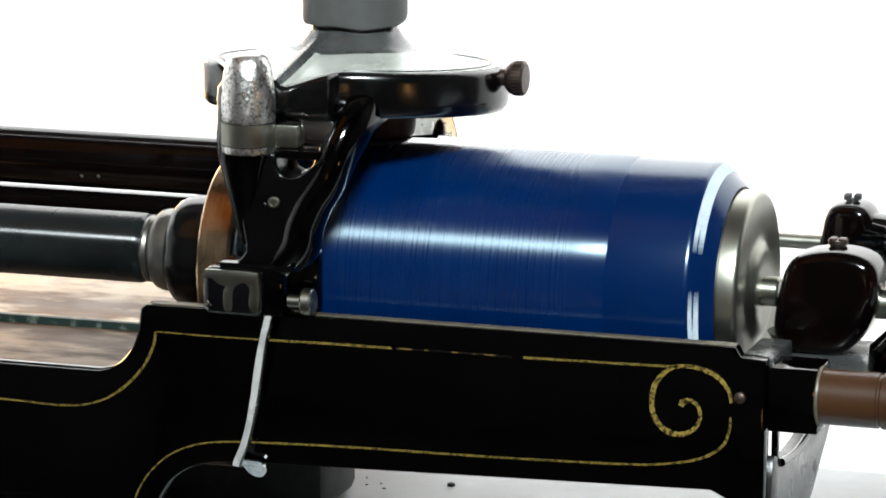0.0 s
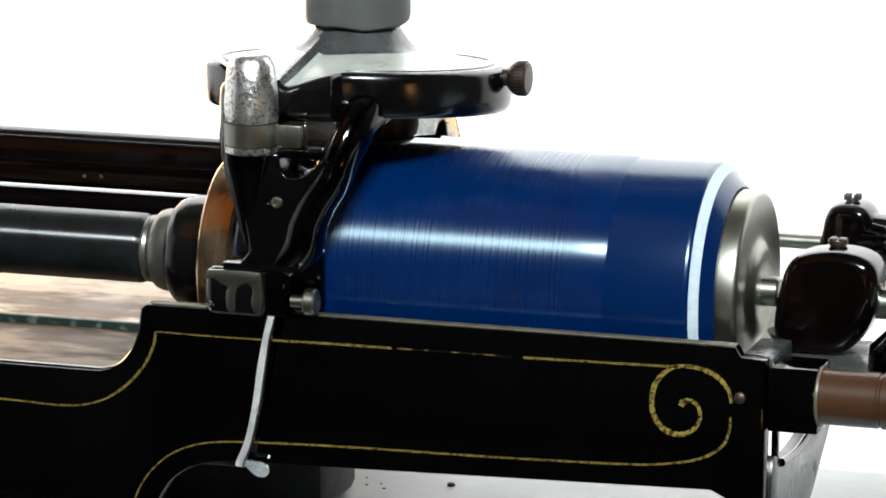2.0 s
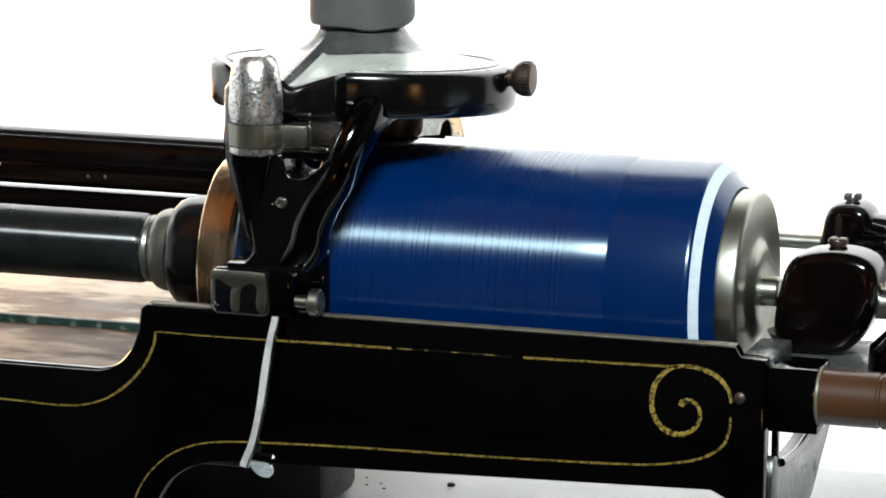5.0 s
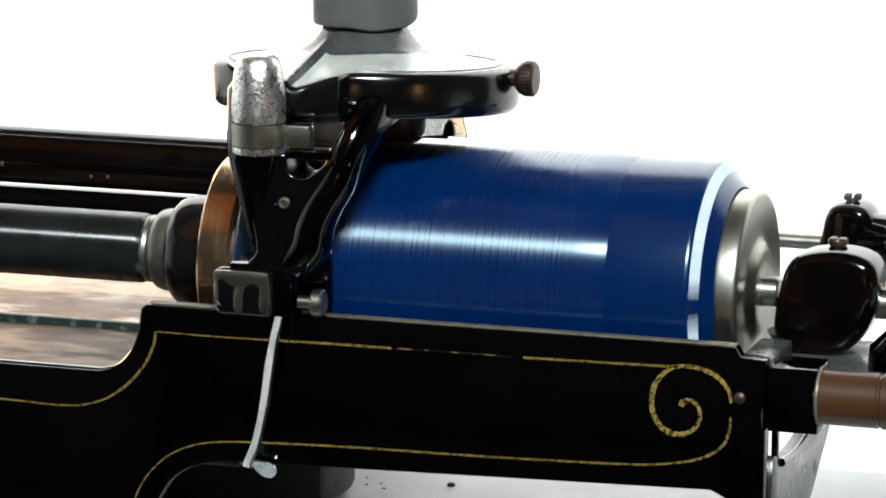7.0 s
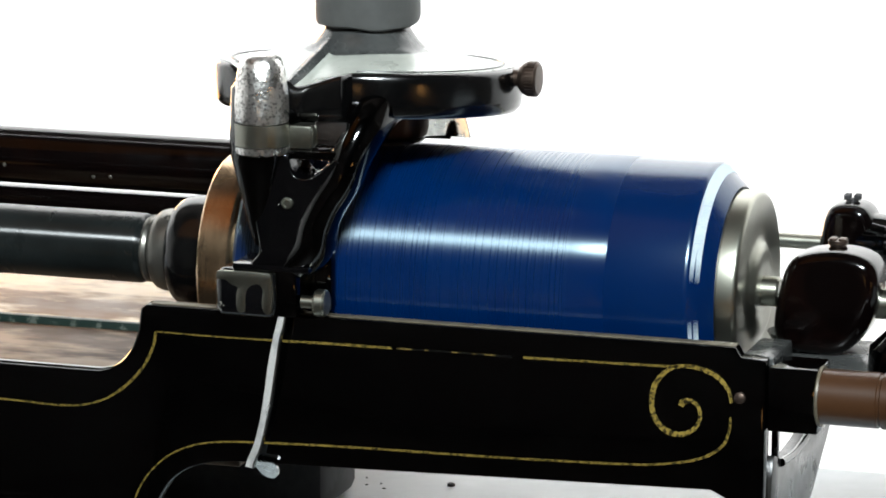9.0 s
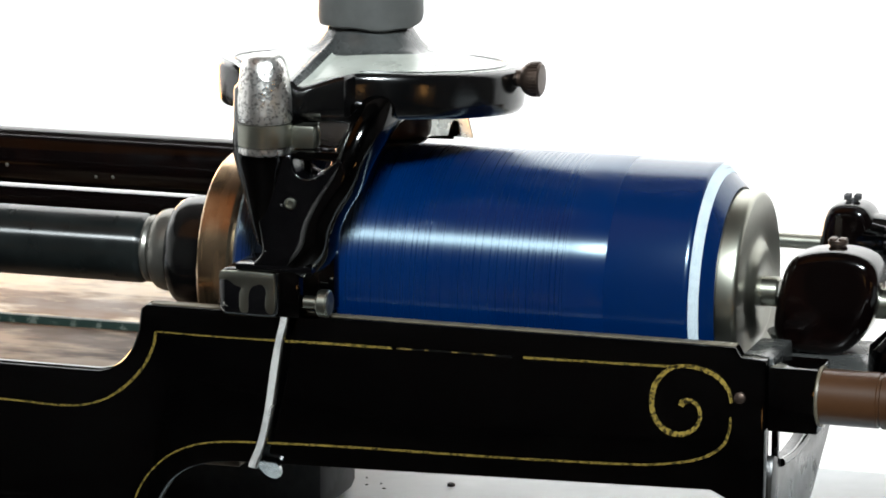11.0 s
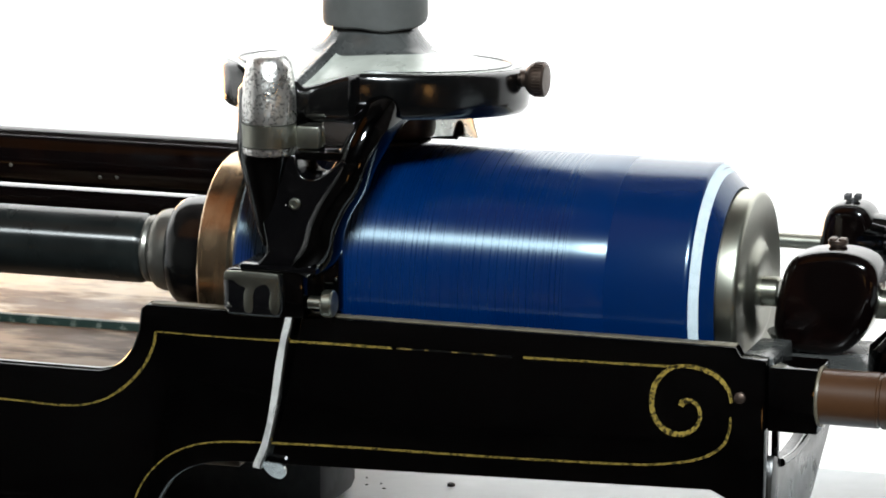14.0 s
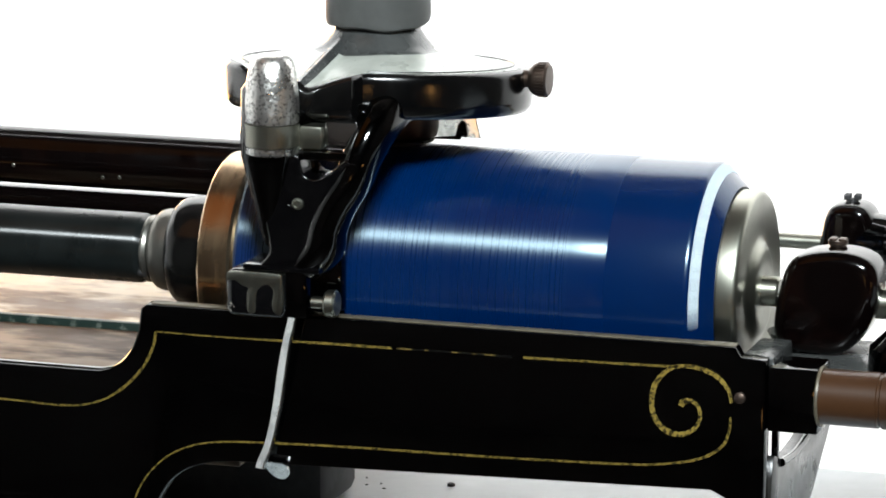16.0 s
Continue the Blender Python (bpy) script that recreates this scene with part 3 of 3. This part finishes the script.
def build_carriage():
    c = thing("reproducer_carriage", (-84, -38, -4.4), "black enamelled sliding reproducer carriage with chrome cap", "carriage")
    cx, cz = -83.5, 41.7
    # round carrier with its rising neck
    carrier = part("carrier", casting(cx, cz), CAST, c, "round black carrier with a flared neck", 50)
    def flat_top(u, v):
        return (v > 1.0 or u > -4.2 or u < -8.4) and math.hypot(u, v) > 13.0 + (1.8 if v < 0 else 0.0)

    # pale grey on the flat top, darker grey on neck and ridge
    part("pale_top", skin(cx, cz, SKIN, flat_top, (-4.2, -8.4), 0.06), PALE_GREY, carrier, "dull pale grey top", 50)
    # the neck's grey sheen is painted as base colour
    part("neck_skin", skin(cx, cz, [9.0, 9.6, 10.1, 10.7, 11.3] + SKIN, lambda u, v: not flat_top(u, v), (-4.2, -8.4), 0.03), SHEEN_GREY, carrier, "flared neck, its sheen coloured grey", 50)
    bm, n = bmesh.new(), 200
    rows = []
    for k in range(n + 1):
        a = radians(-76 + 318 * k / n)
        ring = []
        for r, h in ((30.5, 0.0), (30.4, 0.3), (30.0, 0.3), (29.9, 0.0)):
            u, v = r * math.cos(a), r * math.sin(a)
            ring.append(bm.verts.new((cx + u, v, casting_height(u, v, cz) + h)))
        rows.append(ring)
    for p, q in zip(rows, rows[1:]):
        for i in range(4):
            bm.faces.new((p[i], p[(i + 1) % 4], q[(i + 1) % 4], q[i]))
    bm.faces.new(rows[0])
    bm.faces.new(rows[-1])
    part("retaining_ring", bm, SATIN, carrier, "thin raised ring")
    part("neck_arm", sweep([(-88.5, -20, 42.5), (-89.0, -28, 41.5), (-89.5, -34, 40.5), (-91.5, -40, 38)], (4.2, 4.2, 4.2, 4.2), 24, 8, 0.75), ENAMEL, carrier)
    # thumb screw
    thumb = lathe([(-50.0, 0), (-50.0, 1.9), (-48.3, 1.9), (-48.2, 2.6), (-47.4, 3.4), (-46.7, 3.75), (-44.3, 3.75), (-43.9, 3.3), (-43.8, 0)], "X", (0, 0, 44.0), 40)
    knob = part("thumb_screw", thumb, DARK_BRONZE, c, "dark knurled thumb screw")
    for k in range(30):
        a = 2 * math.pi * k / 30
        bm = box((-46.3, -0.16, 3.7), (-44.4, 0.16, 3.92), 0)
        bmesh.ops.rotate(bm, verts=bm.verts, matrix=Matrix.Rotation(a, 3, "X"))
        bmesh.ops.translate(bm, verts=bm.verts, vec=(0, 0, 44.0))
        part("knurl", bm, DARK_BRONZE, knob)
    # weight and its bracket under the carrier
    part("weight", lathe([(28.6, 0), (28.6, 6.2), (29.2, 7.2), (31, 7.6), (37.2, 7.6), (37.2, 0)], "Z", (-78.6, 4, 0), 64), DARK_BRONZE, c, "dark bronze reproducer weight", 40)
    part("weight_plate", lathe([(28.0, 0), (28.0, 8.2), (28.3, 8.6), (28.7, 8.4), (28.7, 0)], "Z", (-80.2, 3, 0), 64), STEEL, c, "thin steel plate under the weight")
    bracket = part("weight_bracket", slab([(-74.5, 37), (-74.5, 28.5), (-62.2, 28.5), (-63.5, 33.5), (-63.9, 37)], 7.6, 8.6, 0.2), CLOUDY, c, "cloudy pale plate")
    hook = [(p.x, p.z) for p in smooth([(-67.6, 0, 29.0), (-67.1, 0, 31.0), (-66.5, 0, 32.2), (-65.9, 0, 32.5), (-65.3, 0, 32.1), (-64.9, 0, 30.6), (-64.8, 0, 29.0)], 4)]
    part("hook", slab(hook + [(-66.2, 28.9), (-66.4, 28.2), (-76.0, 28.0), (-72.0, 28.5)], 6.2, 7.4, 0.2), ENAMEL, bracket, "small black hook")
    # arm with a forked top
    fork = [(-99.8, 32.4), (-98.6, 28.3), (-96.4, 23.3), (-94.5, 15.6), (-94.0, 10.5), (-96.0, 7.6), (-89.5, 7.4), (-82.3, 11.2), (-80.4, 16.4), (-78.6, 20.3), (-75.2, 25.2), (-74.0, 28.5), (-74.4, 31.0)]
    inner = [(-76.6, 32.0), (-78.3, 30.6), (-80.3, 28.8), (-83.2, 27.3), (-86.0, 28.2), (-87.2, 32.4)]
    line = [(p.x, p.z) for p in smooth([(x, 0, z) for x, z in fork], 3)] + [(p.x, p.z) for p in smooth([(x, 0, z) for x, z in inner], 3)]
    bm = slab(line, -43.0, -31.0, 1.3, 3)
    arm = part("arm", bm, CHIPPED, c, "forked glossy black arm", 40)
    part("arm_screw", lathe([(-0.6, 0), (-0.6, 1.35), (0.3, 1.25), (0.4, 0.85), (0.1, 0.7), (0.1, 0)], "Y", (-87.3, -43.2, 21.8), 20, 180), NICKEL, arm, "small bright screw")
    part("branch", sweep([(-87.0, -37.4, 7.6), (-83.6, -37.8, 11.5), (-82.2, -38.2, 16.5), (-79.8, -38.5, 21.5), (-76.6, -38.3, 26.5), (-74.8, -37.2, 31.5), (-73.2, -33.5, 36.6), (-72.0, -27.0, 40.0), (-71.0, -20.0, 41.0)], (4.4, 4.6, 4.4, 4.2, 4.1, 4.2, 4.6, 4.6, 4.2), 28, 8, 1.3, (0, -1, 0.2)), ENAMEL, arm)
    part("post", lathe([(11, 0), (12, 1.2), (15, 2.2), (20, 3.4), (24, 4.4), (28, 5.4), (31.5, 6.2), (36, 6.4), (46, 6.0), (48, 4.5), (48, 0)], "Z", (-94.6, -40.2, 0), 40), ENAMEL, arm)
    # chrome cap in three pieces
    cap = part("chrome_cap", lathe([(39.2, 0), (39.2, 5.75), (39.6, 5.9), (44, 5.85), (48.5, 5.4), (51.2, 4.9), (52.8, 4.2), (53.6, 3.0), (53.9, 1.6), (53.95, 0)], "Z", (-93.4, -42, 0), 48), CHROME, c, "pitted chrome dome cap", 60)
    part("band_ring", lathe([(34.2, 0), (34.2, 5.95), (39.0, 6.0), (39.0, 0)], "Z", (-93.4, -42, 0), 48), NICKEL, cap, "dull metal band")
    part("base_ring", lathe([(32.2, 0), (32.2, 5.2), (32.6, 5.8), (34.0, 5.95), (34.0, 0)], "Z", (-93.4, -42, 0), 48), CHROME, cap)
    part("cross_link", box((-88, -41, 33.4), (-82.6, -36, 38.4), 0.5), NICKEL, c, "short bright metal link")
    part("cross_link", box((-82.4, -39.5, 33.6), (-75, -35, 39.4), 0.5), BRIGHT, c, "short bright metal link")
    part("under_block", box((-91, -35.5, 35), (-73, -27, 43), 1.5), ENAMEL, c)
    part("link_ledge", box((-88, -42, 31.2), (-74.5, -34, 33.2), 0.5), ENAMEL, c)
    # foot on the rail
    foot = part("foot", box((-104.2, -43.5, -4.1), (-90.2, -33, 6.6), 2.2, 4), WORN, c, "block foot with worn black paint")
    part("bare_edge", slab([(p.x, p.z) for p in smooth([(-103.4, 0, 5.6), (-102.0, 0, 6.2), (-92.4, 0, 6.2), (-90.9, 0, 5.0), (-90.9, 0, -2.2), (-92.6, 0, -2.6), (-93.2, 0, -0.5), (-92.9, 0, 2.2), (-94.0, 0, 3.6), (-96.0, 0, 2.9), (-96.8, 0, 1.0), (-97.0, 0, -2.5), (-98.8, 0, -2.5), (-99.0, 0, 1.2), (-98.6, 0, 2.6), (-100.2, 0, 3.2), (-101.6, 0, 4.2), (-103.4, 0, 4.2)], 3, True)], -43.62, -42.4, 0.2), NICKEL, foot, "bare worn metal edge")
    part("foot_shelf", box((-100, -43.2, 6.5), (-82.5, -31.5, 8.0), 0.45), CHIPPED, c)
    part("web", box((-93, -42.2, -3.8), (-85.6, -33.5, 8.8), 1.0), ENAMEL, c)
    part("back_web", box((-93, -33.4, -3.8), (-80.6, -29.8, 9.8), 1.0), ENAMEL, c)
    pin = part("pin", lathe([(-85.5, 0), (-85.5, 1.4), (-82.4, 1.4), (-82.3, 2.7), (-81.9, 3.0), (-80.2, 3.0), (-79.8, 2.6), (-79.8, 0)], "X", (0.5, -40.5, -0.2), 32), NICKEL, c, "nickel pivot screw")
    # lever hanging before the rail
    rows = [(-91.4, -89.4, -4.0, 0.0), (-92.1, -90.1, -7.0, 0.0), (-92.7, -90.8, -9.4, 0.0), (-94.0, -91.8, -15.9, 0.0), (-94.9, -92.8, -22.3, 0.0), (-96.0, -94.1, -28.7, 0.1), (-97.3, -95.3, -33.8, 0.4), (-98.5, -96.4, -37.0, 1.2), (-98.8, -96.7, -38.4, 1.5)]
    line = smooth([(a, -38.2 - d, z) for a, b, z, d in rows], 4)
    wide = [v.x for v in smooth([(b - a, 0, 0) for a, b, z, d in rows], 4)]
    bm, rings = bmesh.new(), []
    for p, w in zip(line, wide):
        rings.append([bm.verts.new(p + Vector((dx, dy, 0))) for dx, dy in ((-0.1, 0.55), (0, 0.4), (w * 0.88, -0.5), (w + 0.15, -0.45), (w + 0.3, 0.4), (0.3, 1.0))])
    for a, b in zip(rings, rings[1:]):
        for k in range(6):
            bm.faces.new((a[k], b[k], b[(k + 1) % 6], a[(k + 1) % 6]))
    bm.faces.new(rings[0])
    bm.faces.new(rings[-1])
    lever = part("lever", bm, LEVER, c, "bright chrome lever strip", 20)
    tip = slab([(p.x, p.z) for p in smooth([(-97.2, 0, -37.6), (-94.8, 0, -37.4), (-92.5, 0, -37.8), (-92.2, 0, -40.0), (-93.4, 0, -41.5), (-95.4, 0, -41.2), (-96.7, 0, -39.6)], 4, True)], -38.0, -37.0, 0)
    for v in tip.verts:
        v.co.y -= (v.co.z + 37.4) * 0.55
    part("lever_tip", tip, LEVER, lever, "bright rounded lever tip", 12)
    # back arm and the sleeve on the guide
    part("back_arm", sweep([(-101, 12, 36), (-103, 32, 33), (-104, 48, 26), (-104, 54, 16), (-104, 55, 10)], (5, 5, 5, 5, 5), 24, 8), ENAMEL, c)
    sleeve = part("sleeve", lathe([(-236, 0), (-236, 6.9), (-72, 6.9), (-71, 6.3), (-71, 0)], "X", (0, 55, 8.5), 64), ENAMEL_WARM, c, "long black enamelled sleeve")
    for x, a in ((-170.0, 205), (-165.6, 203), (-193.0, 190)):
        a = radians(a)
        bm = bmesh.new()
        bmesh.ops.create_icosphere(bm, subdivisions=1, radius=0.55)
        bmesh.ops.scale(bm, verts=bm.verts, vec=(1, 0.6, 1.2))
        bmesh.ops.translate(bm, verts=bm.verts, vec=(x, 55 + 6.8 * math.cos(a), 8.5 + 6.8 * math.sin(a)))
        part("paint_chip", bm, STEEL, sleeve, "small pale paint chip")
    return c


CARRIAGE = build_carriage()


# ---------------------------------------------------------------- rubber connector on the carrier's neck
def build_connector():
    cx = -83.5
    h = thing("horn_connector", (cx, 0, 54), "grey rubber horn connector on the carriage's neck", "connector")
    bm = lathe([(54.8, 8.5), (54.5, 10.6), (55.0, 11.4), (56.2, 11.7), (66, 11.65), (100, 11.6), (100, 8.5)], "Z", (cx, 0, 0), 64)
    for v in bm.verts:
        if v.co.z < 57:
            a = math.atan2(v.co.y, v.co.x - cx)
            v.co.z += 0.28 * math.sin(3 * a + 1.0) + 0.15 * math.sin(7 * a)
    part("horn_tube", bm, RUBBER, h, "grey rubber sleeve")
    part("inner_tube", lathe([(49, 0), (49, 8.2), (60, 8.2), (60, 0)], "Z", (cx, 0, 0), 48), AMBER_METAL, h, "brownish metal tube")
    return h


CONNECTOR = build_connector()


# ---------------------------------------------------------------- what moves
TURN = 958.45          # degrees a second
FEED = 0.000338        # metres a second


def motions():
    spin = [(k / FPS, Matrix.Translation((0, 0, AXIS)) @ Matrix.Rotation(radians(-TURN * k / FPS - 12.0), 4, "X")) for k in range(16 * FPS + 1)]
    walk(MANDREL, spin)
    walk(RECORD, spin)
    for ob in (CARRIAGE, CONNECTOR):
        start = ob.location.copy()
        walk(ob, [(t, Matrix.Translation(start + Vector((FEED * t, 0, 0)))) for t in (0.0, 8.0, 16.0)])


motions()
